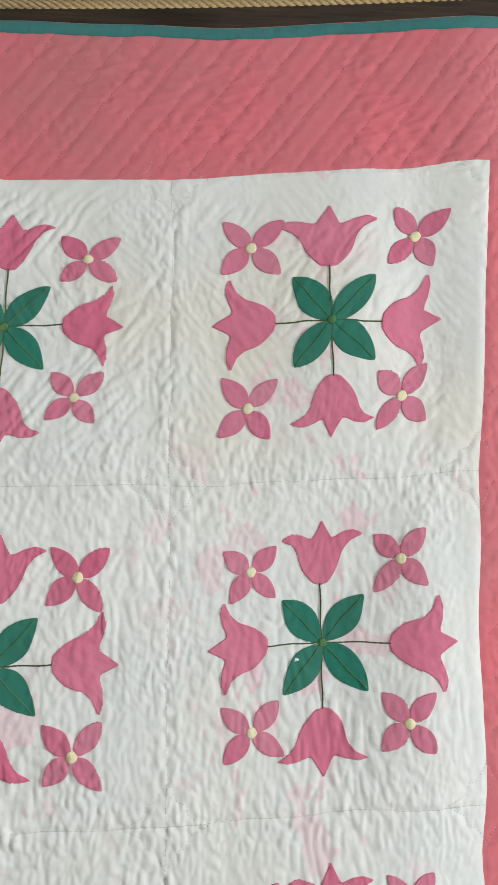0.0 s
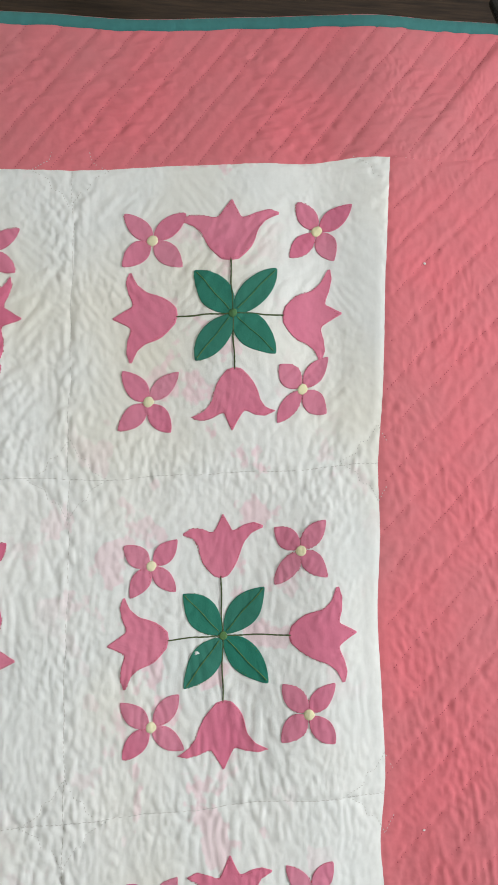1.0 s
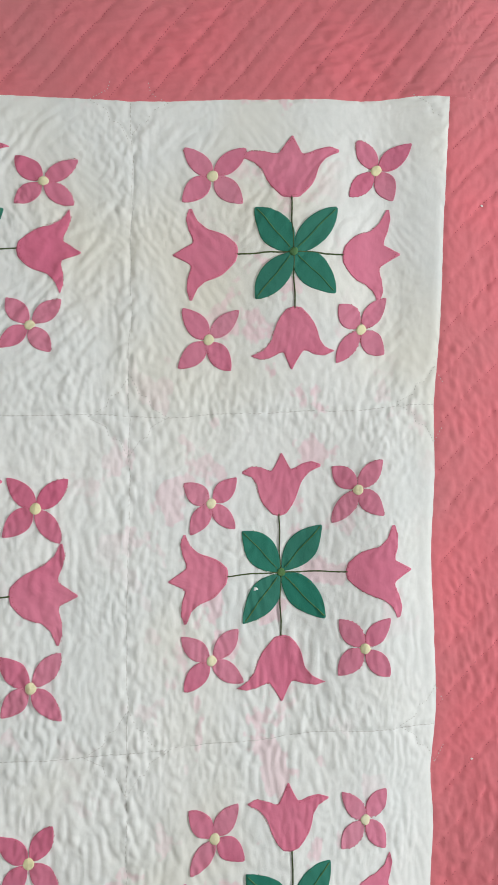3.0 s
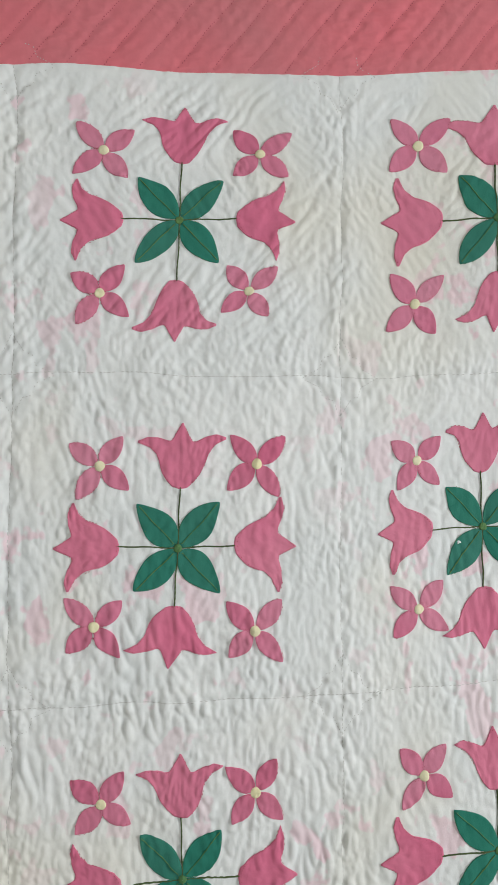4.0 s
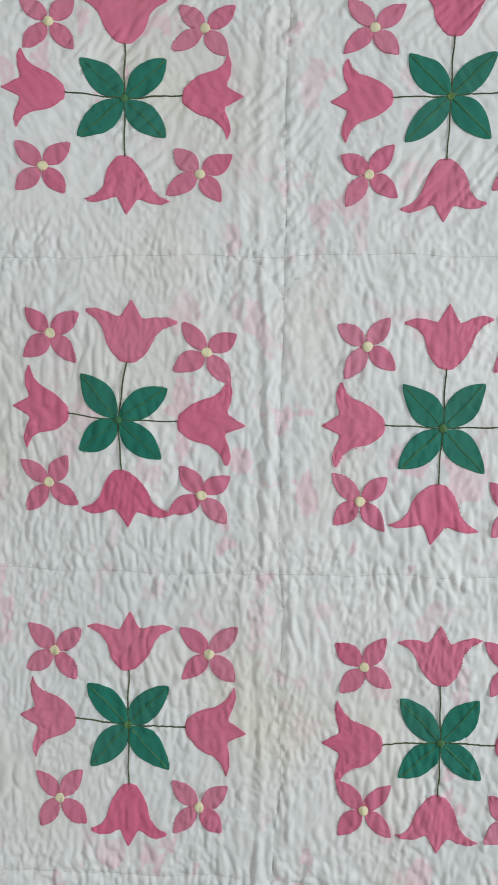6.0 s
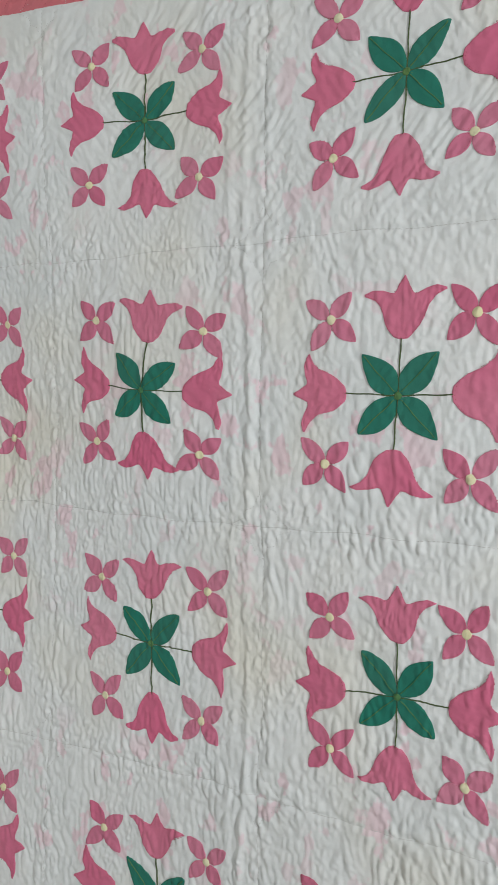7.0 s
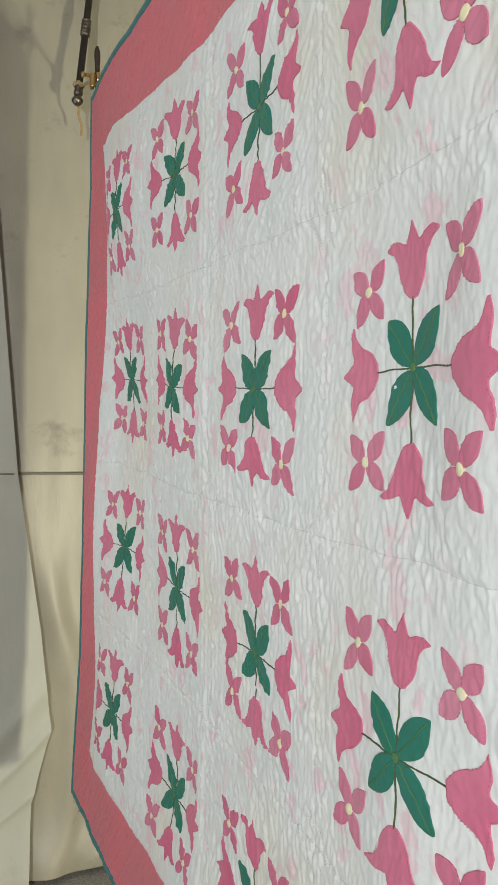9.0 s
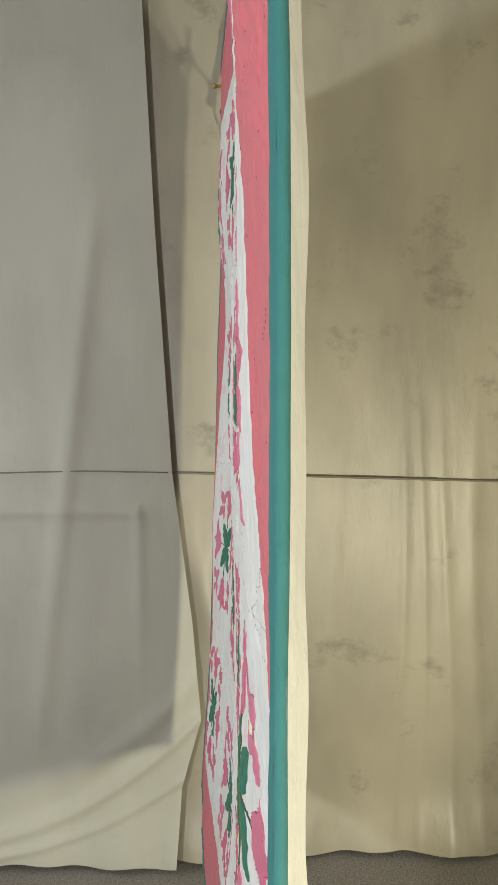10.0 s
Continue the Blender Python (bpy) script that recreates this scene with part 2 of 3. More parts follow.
def band_noise(long_x, long_z, turn=0.0, sharp=1.0):
    """Smooth noise with the given wavelengths in metres, turned by degrees, of spread 1."""
    fx, fz = np.fft.fftfreq(NX, STEP)[:, None], np.fft.fftfreq(NZ, STEP)[None]
    c, s = math.cos(radians(turn)), math.sin(radians(turn))
    r = np.sqrt(((fx * c + fz * s) * long_x) ** 2 + ((-fx * s + fz * c) * long_z) ** 2)
    spectrum = np.fft.fft2(rng.standard_normal((NX, NZ))) * np.exp(-((r - 1) ** 2) * 3.0 * sharp)
    field = np.fft.ifft2(spectrum).real
    return field / field.std()


def blurred(field, spread):
    fx, fz = np.fft.fftfreq(NX, STEP)[:, None], np.fft.fftfreq(NZ, STEP)[None]
    return np.fft.ifft2(np.fft.fft2(field) * np.exp(-2 * (np.pi * spread) ** 2 * (fx**2 + fz**2))).real


SAG_X = (-1.03, -0.84, -0.74, -0.55, -0.21, 0.21, 0.53, 0.625, 0.685, 0.75, 0.83, 1.02)
SAG = {
    2.56: (-0.010, -0.016, -0.020, -0.012, 0.005, 0.010, 0.002, 0.000, -0.006, -0.014, -0.025, -0.005),
    2.16: (-0.022, 0.000, -0.026, -0.026, 0.009, 0.012, 0.000, -0.014, -0.016, 0.002, -0.018, 0.006),
    1.86: (-0.034, -0.012, 0.004, 0.012, 0.002, 0.008, 0.020, 0.020, 0.014, -0.004, 0.002, 0.012),
    1.68: (-0.037, -0.030, 0.020, 0.024, -0.003, 0.006, 0.020, 0.022, 0.008, -0.003, 0.010, 0.012),
    1.33: (-0.045, -0.050, -0.030, 0.004, 0.007, 0.011, 0.006, 0.000, 0.010, 0.020, 0.036, 0.010),
    0.90: (-0.060, -0.042, -0.060, -0.036, 0.002, 0.010, 0.005, 0.006, 0.010, 0.014, 0.020, 0.010),
    0.50: (-0.088, -0.078, -0.078, -0.068, -0.045, -0.035, -0.030, -0.028, -0.026, -0.025, -0.02, -0.012),
}
levels = sorted(SAG)
columns = np.array([np.interp(gx, SAG_X, SAG[z]) for z in levels])
sag = np.array([np.interp(gz, levels, columns[:, i]) for i in range(NX)])
reach = 90
padded = np.pad(sag, reach, mode="edge")
kernel = np.exp(-0.5 * (np.arange(-80, 81) * STEP / 0.020) ** 2)
kernel /= kernel.sum()
for axis in (0, 1):
    padded = np.apply_along_axis(lambda row: np.convolve(row, kernel, "same"), axis, padded)
sag = padded[reach:-reach, reach:-reach]

relief = np.zeros((NX, NZ))
inside = blurred(((GX > -0.855) & (GX < 0.828) & (abs(GZ - 1.53) < 0.84)).astype(float), 0.007)
lower = np.clip((2.15 - GZ) / 0.5, 0, 1)
soft = band_noise(0.10, 0.16, -15)


def creased(field):
    """Rounded ridges."""
    return 0.8 - np.sqrt(field**2 + 0.05)


def pucker(long_x, long_z, turn=0.0):
    """Puckers of quilted cloth: rounded pillows parted by narrow creases."""
    field = band_noise(long_x, long_z, turn, 0.6)
    return np.minimum(np.sqrt(field**2 + 0.004), 1.5) - 0.75


def patchy(size):
    return 0.5 + 0.5 * np.tanh(2.2 * band_noise(size, size))


where_up, where_cross, where_fine = patchy(0.26), patchy(0.24), patchy(0.15)
upright = 1.7 * pucker(0.025, 0.075, 3) * (0.25 + 0.75 * lower) * (0.15 + 0.85 * where_up)
upright += 1.2 * pucker(0.016, 0.050, -6) * (0.25 + 0.75 * lower) * (1.0 - 0.85 * where_up)
slants = 1.5 * pucker(0.028, 0.110, -42) * (1.0 - 0.75 * lower) * (0.06 + 0.94 * where_cross)
slants += 0.9 * pucker(0.024, 0.085, 36) * (0.9 - 0.6 * lower) * (1 - where_cross)
small = pucker(0.013, 0.026, 5) * where_fine
folds = creased(band_noise(0.07, 0.24, -20)) * where_up
edge_calm = np.clip(np.minimum(np.minimum(GX + 0.85, 0.825 - GX), np.minimum(2.37 - GZ, GZ - 0.69)) / 0.04, 0.3, 1)
# puckers gather along the seams between blocks
seam_near = np.zeros((NX, NZ))
for at in (-0.425, -0.005, 0.423):
    seam_near = np.maximum(seam_near, np.exp(-(((GX - at) / 0.035) ** 2)))
for at in (1.965, 1.538, 1.116):
    seam_near = np.maximum(seam_near, np.exp(-(((GZ - at) / 0.045) ** 2)))
calm = 1.0 - 0.4 * np.clip((GX - 0.30) / 0.25, 0, 1)  # the cloth hangs smoother towards one side
relief += inside * edge_calm * calm * (0.0013 * upright + 0.0013 * slants + (0.0010 + 0.0004 * seam_near) * small + 0.0009 * folds + 0.0005 * soft)
relief += inside * edge_calm * seam_near * 0.0012 * pucker(0.016, 0.05, 0)
side = blurred(((abs(GX) >= 0.835) & (GZ < 2.38)).astype(float), 0.006) * (1 - inside)
rim = np.clip((1.03 - abs(GX)) / 0.05, 0.25, 1) * np.clip((2.59 - GZ) / 0.05, 0.25, 1)
relief += (1 - inside) * rim * (0.0003 * soft + 0.0008 * small)
relief += side * rim * (0.0014 * pucker(0.016, 0.075, 4) * (0.25 + 0.75 * where_up) + 0.0012 * pucker(0.022, 0.06, -38) * where_cross + 0.0010 * pucker(0.02, 0.05, 40) * (1 - where_cross))
relief += (1 - inside) * (1 - side) * rim * (0.0018 * pucker(0.075, 0.018, 12) * (0.15 + 0.85 * where_cross) + 0.0007 * pucker(0.03, 0.014, 30) * where_fine)

# the fold that runs down beside the middle seam
bend = -0.030 + 0.006 * np.sin(GZ * 5.1) + 0.004 * np.sin(GZ * 11.0 + 1)
for off, height, wide in ((0.0, 0.0046, 0.0065), (-0.026, 0.0022, 0.008), (0.040, 0.0012, 0.010)):
    relief += height * np.exp(-(((GX - bend - off) / wide) ** 2)) * np.clip((2.38 - GZ) / 0.1, 0, 1) * (0.75 + 0.25 * np.sin(GZ * 8 + off * 90))
# a pull that runs from the clip at the corner
pull = (GX - 1.05) * math.sin(radians(50)) - (GZ - 2.6) * math.cos(radians(50))
along = -(GX - 1.05) * math.cos(radians(50)) - (GZ - 2.6) * math.sin(radians(50))
relief += 0.006 * np.exp(-((pull / (0.012 + 0.04 * np.clip(along, 0, 1))) ** 2)) * np.clip(along / 0.05, 0, 1) * np.exp(-((along / 0.3) ** 2))


pressed_in, raised_by = np.zeros((NX, NZ)), np.zeros((NX, NZ))


def groove(ax, az, bx, bz, deep=0.0012, wide=0.0035):
    """Press a line of stitches into the relief."""
    lo_x, hi_x = int((min(ax, bx) - 0.02 - X0) / STEP), int((max(ax, bx) + 0.02 - X0) / STEP)
    lo_z, hi_z = int((min(az, bz) - 0.02 - Z0) / STEP), int((max(az, bz) + 0.02 - Z0) / STEP)
    sx, sz = slice(max(lo_x, 0), min(hi_x, NX)), slice(max(lo_z, 0), min(hi_z, NZ))
    px, pz = GX[sx, sz] - ax, GZ[sx, sz] - az
    length = math.hypot(bx - ax, bz - az)
    t = np.clip((px * (bx - ax) + pz * (bz - az)) / length**2, 0, 1)
    d = np.hypot(px - t * (bx - ax), pz - t * (bz - az))
    stitch = 0.75 + 0.25 * np.sin(t * length / 0.0035)
    pressed_in[sx, sz] = np.maximum(pressed_in[sx, sz], deep * stitch * np.exp(-((d / wide) ** 2)))
    raised_by[sx, sz] = np.maximum(raised_by[sx, sz], 0.3 * deep * np.exp(-(((d - 0.010) / 0.006) ** 2)))


# ---- layout of the quilt: corners of its blocks, borders and edge ----
COLS = (-1.028, -0.850, -0.425, -0.005, 0.423, 0.825, 1.028)
ROWS = (2.589, 2.364, 1.957, 1.532, 1.112, 0.692, 0.500)
SHIFT = {
    (0, 0): (-0.010, 0.005), (0, 6): (0.044, 0.022), (0, 5): (0.02, 0.010), (0, 4): (0.0, -0.004), (0, 1): (-0.01, 0.005),
    (1, 0): (-0.004, 0.045), (1, 1): (-0.008, 0.045), (1, 2): (0.0, 0.018), (1, 5): (0.024, 0.030), (1, 6): (0.012, 0.045),
    (2, 5): (-0.002, 0.019), (2, 6): (0.002, 0.02), (2, 1): (0.01, 0.012), (3, 5): (-0.003, 0.027), (3, 6): (-0.004, 0.03), (3, 4): (-0.002, 0.007),
    (4, 5): (-0.005, 0.02), (4, 4): (0.0, 0.008), (5, 5): (-0.006, 0.02), (5, 6): (-0.01, 0.02), (6, 6): (-0.01, 0.02), (6, 0): (0.01, 0.0),
}
NODE = np.array([[(COLS[c] + SHIFT.get((r, c), (0, 0))[0], ROWS[r] + SHIFT.get((r, c), (0, 0))[1]) for c in range(7)] for r in range(7)])
wobble_x, wobble_z = 0.0022 * band_noise(0.22, 0.22), 0.0022 * band_noise(0.22, 0.22)


def sample(field, x, z):
    i, k = np.clip((x - X0) / STEP, 0, NX - 1.001), np.clip((z - Z0) / STEP, 0, NZ - 1.001)
    a, b = i.astype(int), k.astype(int)
    i, k = i - a, k - b
    return (field[a, b] * (1 - i) + field[a + 1, b] * i) * (1 - k) + (field[a, b + 1] * (1 - i) + field[a + 1, b + 1] * i) * k


def laid(r, c):
    """The place on the hanging plane of layout coordinates: rows from the top, columns from one side."""
    r, c = np.asarray(r, float), np.asarray(c, float)
    a, b = np.clip(r.astype(int), 0, 5), np.clip(c.astype(int), 0, 5)
    s, t = (r - a)[..., None], (c - b)[..., None]
    p = (NODE[a, b] * (1 - t) + NODE[a, b + 1] * t) * (1 - s) + (NODE[a + 1, b] * (1 - t) + NODE[a + 1, b + 1] * t) * s
    x, z = p[..., 0], p[..., 1]
    return x + sample(wobble_x, x, z), z + sample(wobble_z, x, z)


def seam_line(r0, c0, r1, c1, deep=0.0016):
    x, z = laid(np.linspace(r0, r1, 9), np.linspace(c0, c1, 9))
    for k in range(8):
        groove(x[k], z[k], x[k + 1], z[k + 1], deep)


for k in range(1, 6):
    for j in range(1, 5 + 1):
        if j < 5:
            seam_line(k, j, k, j + 1)
            seam_line(j, k, j + 1, k)
seam_line(1, 0, 1, 1), seam_line(1, 5, 1, 6), seam_line(5, 0, 5, 1), seam_line(5, 5, 5, 6)
seam_line(0.06, 0, 0.06, 6), seam_line(0, 5.93, 6, 5.93), seam_line(0, 0.07, 6, 0.07), seam_line(5.93, 0, 5.93, 6)

# diagonal quilting of the borders
STITCHED = {"top": [], "near": [], "far": [], "bottom": [], "stars": []}
lines = random.Random(4)
for x in np.arange(-1.19, 1.02, 0.048):
    a, b = max(x, -1.01), min(x + 0.165, 1.035 + 0.02)
    low = 0.004 + float(np.interp(x, (-0.86, -0.43, 0.0, 0.42, 0.85, 1.03), (2.409, 2.382, 2.364, 2.364, 2.394, 2.409)))
    STITCHED["top"].append((a, low + (a - x) * 1.285, b, low + (b - x) * 1.285))
for z in np.arange(0.40, 2.37, 0.062):
    near = 0.005 + float(np.interp(z, (0.7, 1.56, 1.97, 2.39), (0.819, 0.822, 0.823, 0.849)))
    STITCHED["near"].append((near, z, 1.008, z + (1.008 - near) * 0.98))
    STITCHED["far"].append((-1.008, z, -0.862, z + 0.145))
for x in np.arange(-1.0, 0.95, 0.05):
    STITCHED["bottom"].append((x, 0.52, x + 0.12, 0.685))
for place, some in STITCHED.items():
    for line in some:
        groove(*line, 0.0019, 0.0026)

# pointed stars quilted over the corners where blocks meet
STAR = [(0.0, 0.052), (0.014, 0.028), (0.024, 0.026), (0.028, 0.012), (0.052, 0.0)]
for r in range(1, 6):
    for c in range(1, 6):
        cx, cz = (float(v) for v in laid(r, c))
        outline = [(sx * x, sz * z) for sx, sz in ((1, 1), (1, -1), (-1, -1), (-1, 1)) for x, z in (STAR if sx * sz > 0 else STAR[::-1])]
        for (ax, az), (bx, bz) in zip(outline, outline[1:] + outline[:1]):
            if (ax, az) != (bx, bz) and abs(cx + (ax + bx) / 2) < 0.84 and 0.69 < cz + (az + bz) / 2 < 2.39:
                groove(cx + ax, cz + az, cx + bx, cz + bz, 0.0014, 0.0035)
                STITCHED["stars"].append((cx + ax, cz + az, cx + bx, cz + bz))
DEPTH = sag - (relief - pressed_in + raised_by)


def depth(x, z):
    return sample(DEPTH, np.asarray(x, float), np.asarray(z, float))


# ---- the quilt ----
quilt = new("quilt")
quilt.location = (0, 0, 0)
tagged(quilt, "vintage white quilt with pink tulip applique, pink borders and teal binding", "quilt")


def sheet(name, r0, r1, c0, c1, nr, nc, mat, parent, label="", back=0.0):
    r, c = np.meshgrid(np.linspace(r0, r1, nr), np.linspace(c0, c1, nc), indexing="ij")
    x, z = laid(r, c)
    if back:
        into = np.minimum(np.minimum((6 - c) * 0.2, c * 0.18), np.minimum(r * 0.21, (6 - r) * 0.19))
        y = sample(sag, x, z) + back + 0.013 * np.clip(into / 0.035, 0, 1) ** 0.7 * (1 + 0.10 * np.sin(z * 37) * np.sin(z * 13))
    else:
        y = depth(x, z)
    return mesh_object(name, np.stack([x, y, z], -1).reshape(-1, 3), grid_faces(nr, nc), mat, parent, True, label)


blocks = {}
for r in range(4):
    for c in range(4):
        blocks[r, c] = sheet("block", r + 1, r + 2, c + 1, c + 2, 168, 168, WHITE, quilt, "wrinkled white cotton block with bled pink dye")
top_border = sheet("border", 0, 1, 0, 6, 80, 700, PINK, quilt, "faded pink top border quilted with diagonal lines")
near_border = sheet("border", 1, 5, 5, 6, 560, 68, PINK, quilt, "pink side border quilted with diagonal lines")
far_border = sheet("border", 1, 5, 0, 1, 560, 60, PINK, quilt, "pink side border quilted with diagonal lines")
bottom_border = sheet("border", 5, 6, 0, 6, 64, 600, PINK, quilt, "pink bottom border quilted with diagonal lines")
backing = sheet("backing", 0.005, 5.995, 0.004, 5.996, 180, 420, BACKING, quilt, "cream muslin backing", back=0.0045)


def stitches(name, some, mat, parent, long, gap, wide, label, skip=0.0, base=0.0003):
    """Short raised dashes of thread along lines, in one mesh."""
    rand, verts, faces = random.Random(9), [], []
    for ax, az, bx, bz in some:
        length = math.hypot(bx - ax, bz - az)
        dx, dz = (bx - ax) / length, (bz - az) / length
        at = rand.uniform(0, gap)
        while at < length - long:
            if rand.random() > skip:
                sway = 0.0012 * math.sin(at * 60 + ax * 50)
                first, slant = len(verts), rand.uniform(-0.25, 0.25)
                for along, across, up in ((0, -1, -0.0004), (0, 1, -0.0004), (0.5, -1, 0.0006), (0.5, 1, 0.0006), (1, -1, -0.0004), (1, 1, -0.0004)):
                    u, v = at + along * long, across * wide / 2 + sway + slant * (along - 0.5) * long
                    x, z = ax + dx * u - dz * v, az + dz * u + dx * v
                    verts.append((x, -up - base, z))
                faces += [[first, first + 1, first + 3, first + 2], [first + 2, first + 3, first + 5, first + 4]]
            at += (long + gap) * rand.uniform(0.85, 1.15)
    verts = np.array(verts)
    verts[:, 1] += depth(verts[:, 0], verts[:, 2])
    return tagged(mesh_object(name, verts, faces, mat, parent, True, label), kind="stuff")


def binding(r0, c0, r1, c1, inward, count=420):
    """A folded strip of cloth round one edge."""
    t = np.linspace(0, 1, count)
    x, z = laid(r0 + (r1 - r0) * t, c0 + (c1 - c0) * t)
    profile = ((0.0175, 0.0006), (0.0165, -0.0018), (0.009, -0.0024), (0.002, -0.0018), (-0.0012, 0.001), (-0.0006, 0.004), (0.0012, 0.0060), (0.003, 0.0066))
    puckered = 1 + 0.06 * np.sin(t * 190) * np.sin(t * 61)
    rows = []
    for into, off in profile:
        px, pz = x + inward[0] * into * puckered, z + inward[1] * into * puckered
        base = depth(px, pz) if off < 0.001 else sample(sag, px, pz)
        rows.append(np.stack([px, base + off, pz], -1))
    return mesh_object("binding", np.stack(rows).reshape(-1, 3), grid_faces(len(profile), count), TEAL, quilt, True, "teal cotton binding strip")


binding(0, 0, 0, 6, (0, -1)), binding(0, 6, 6, 6, (-1, 0)), binding(0, 0, 6, 0, (1, 0)), binding(6, 0, 6, 6, (0, 1))

for place, owner in (("top", top_border), ("near", near_border), ("far", far_border), ("bottom", bottom_border)):
    stitches("quilting_stitches", STITCHED[place], ROSE_THREAD, owner, 0.0030, 0.0011, 0.0013, "dark rose quilting thread", 0.05 if place == "top" else 0.5, 0.0)
stitches("quilting_stitches", STITCHED["stars"], THREAD, quilt, 0.0020, 0.0024, 0.0009, "grey quilting thread", 0.1)
seams = []
for k in range(2, 5):
    for j in range(1, 5):
        for r0, c0, r1, c1 in ((k, j, k, j + 1), (j, k, j + 1, k)):
            sx, sz = laid(np.linspace(r0, r1, 7), np.linspace(c0, c1, 7))
            seams += [(sx[i], sz[i], sx[i + 1], sz[i + 1]) for i in range(6)]
stitches("seam_stitches", seams, THREAD, quilt, 0.0045, 0.0012, 0.0007, "grey thread along the block seams", 0.05)

# ---- applique on the blocks ----


class Placing:
    """Lays pattern coordinates of a block, in metres from its middle, on the cloth."""

    def __init__(self, middle, corners):
        self.middle, self.corners = middle, corners

    def __call__(self, u, v):
        u, v = np.asarray(u, float) / 0.102, np.asarray(v, float) / 0.102
        tl, tr, bl, br = (np.array(q) for q in self.corners)
        s, t = (u + 1) / 2, (1 - v) / 2
        s, t = s[..., None], t[..., None]
        p = (tl * (1 - s) + tr * s) * (1 - t) + (bl * (1 - s) + br * s) * t
        pull = np.exp(-(u**2 + v**2) * 1.2)[..., None]
        mean = (tl + tr + bl + br) / 4
        p = p + (np.array(self.middle[1]) - mean) * pull
        return p[..., 0] + self.middle[0][0], p[..., 1] + self.middle[0][1]


def drawn_to(place, tip, target, full=1.0):
    """The same placing, drawn towards a target as it nears the tip of a leaf or tulip."""
    if target is None:
        return place
    x, z = place(tip[0], tip[1])
    dx, dz = target[0] - float(x), target[1] - float(z)

    def shifted(u, v):
        u, v = np.asarray(u, float), np.asarray(v, float)
        share = np.clip((u * tip[0] + v * tip[1]) / (tip[0] ** 2 + tip[1] ** 2) / full, 0, 1.15)
        x, z = place(u, v)
        return x + dx * share, z + dz * share

    return shifted


STRAY = np.random.default_rng(21)
OUTLINES = {"leaf": [], "petal": []}


def patch(name, place, u, v, mat, parent, lift=0.0009, swell=0.0004, label=""):
    """A grid of pattern points as a sewn-down piece of cloth, its rim turned under."""
    nu, nv = u.shape
    edge = np.minimum.outer(np.minimum(np.arange(nu), np.arange(nu)[::-1]), np.minimum(np.arange(nv), np.arange(nv)[::-1]))
    k = STRAY.uniform(0, 6.28, 4)
    u, v = u + 0.0010 * np.sin(90 * v + k[0]), v + 0.0010 * np.sin(90 * u + k[2])
    x, z = place(u, v)
    wide = np.minimum(edge / 3.0, 1.0)
    up = np.where(edge == 0, -0.0012, lift + swell * np.sin(wide * np.pi / 2) * 0.9)
    y = depth(x, z) - up
    ring = [(i, 2) for i in range(2, nu - 2, 3)] + [(nu - 3, nv - 3)] + [(i, nv - 3) for i in range(nu - 3, 1, -3)] + [(2, 2)]
    OUTLINES["leaf" if name == "leaf" else "petal"] += [(x[a], z[a], x[b], z[b]) for a, b in zip(ring, ring[1:]) if math.hypot(x[a] - x[b], z[a] - z[b]) > 0.0025]
    return mesh_object(name, np.stack([x, y, z], -1).reshape(-1, 3), grid_faces(nu, nv), mat, parent, True, label)


def rimmed(count):
    """Steps from 0 to 1 with two close ones at each end."""
    inner = np.linspace(0.04, 0.96, count)
    return np.r_[0.0, 0.012, inner, 0.988, 1.0]


TULIP_S = (0.0, 0.010, 0.019, 0.025, 0.0287, 0.033, 0.042, 0.050, 0.0585)
TULIP_LOW = (0.0745, 0.0770, 0.0865, 0.0950, 0.1040, 0.1180, 0.1285, 0.1325, 0.1360)
TULIP_TOP_S = (0.0, 0.006, 0.0135, 0.019, 0.030, 0.045, 0.0585)
TULIP_TOP = (0.1600, 0.1485, 0.1350, 0.1352, 0.1395, 0.1415, 0.1370)


def tulip(place, turn, parent, rand):
    a = rimmed(56) * 2 - 1
    half = 0.0585 * (1 + rand.uniform(-0.05, 0.05))
    s = a * half
    lean = rand.uniform(-0.004, 0.004)
    low = np.interp(abs(s) * 0.0585 / half, TULIP_S, TULIP_LOW)
    top = np.interp(abs(s) * 0.0585 / half, TULIP_TOP_S, TULIP_TOP) + rand.uniform(-0.002, 0.003)
    b = rimmed(18)
    h = low[:, None] + (top - low)[:, None] * b[None]
    across = np.broadcast_to(s[:, None], h.shape) + lean * (h - 0.075) / 0.07
    c, d = math.cos(turn), math.sin(turn)
    patch("tulip", place, across * c - h * d, across * d + h * c, ROSE, parent)


def lens(place, eye, turn, length, width, mat, parent, name, start=0.0, blunt=0.75, lift=0.0011):
    """A pointed leaf or petal from eye outwards."""
    a = rimmed(24)
    half = width / 2 * np.sin(np.pi * np.clip(a, 0, 1) ** blunt) ** 0.8
    half = np.maximum(half, 0.0004)
    b = rimmed(10) * 2 - 1
    along = start + (length - start) * np.broadcast_to(a[:, None], (len(a), len(b)))
    side = half[:, None] * b[None]
    c, d = math.cos(turn), math.sin(turn)
    patch(name, place, eye[0] + along * c - side * d, eye[1] + along * d + side * c, mat, parent, lift)


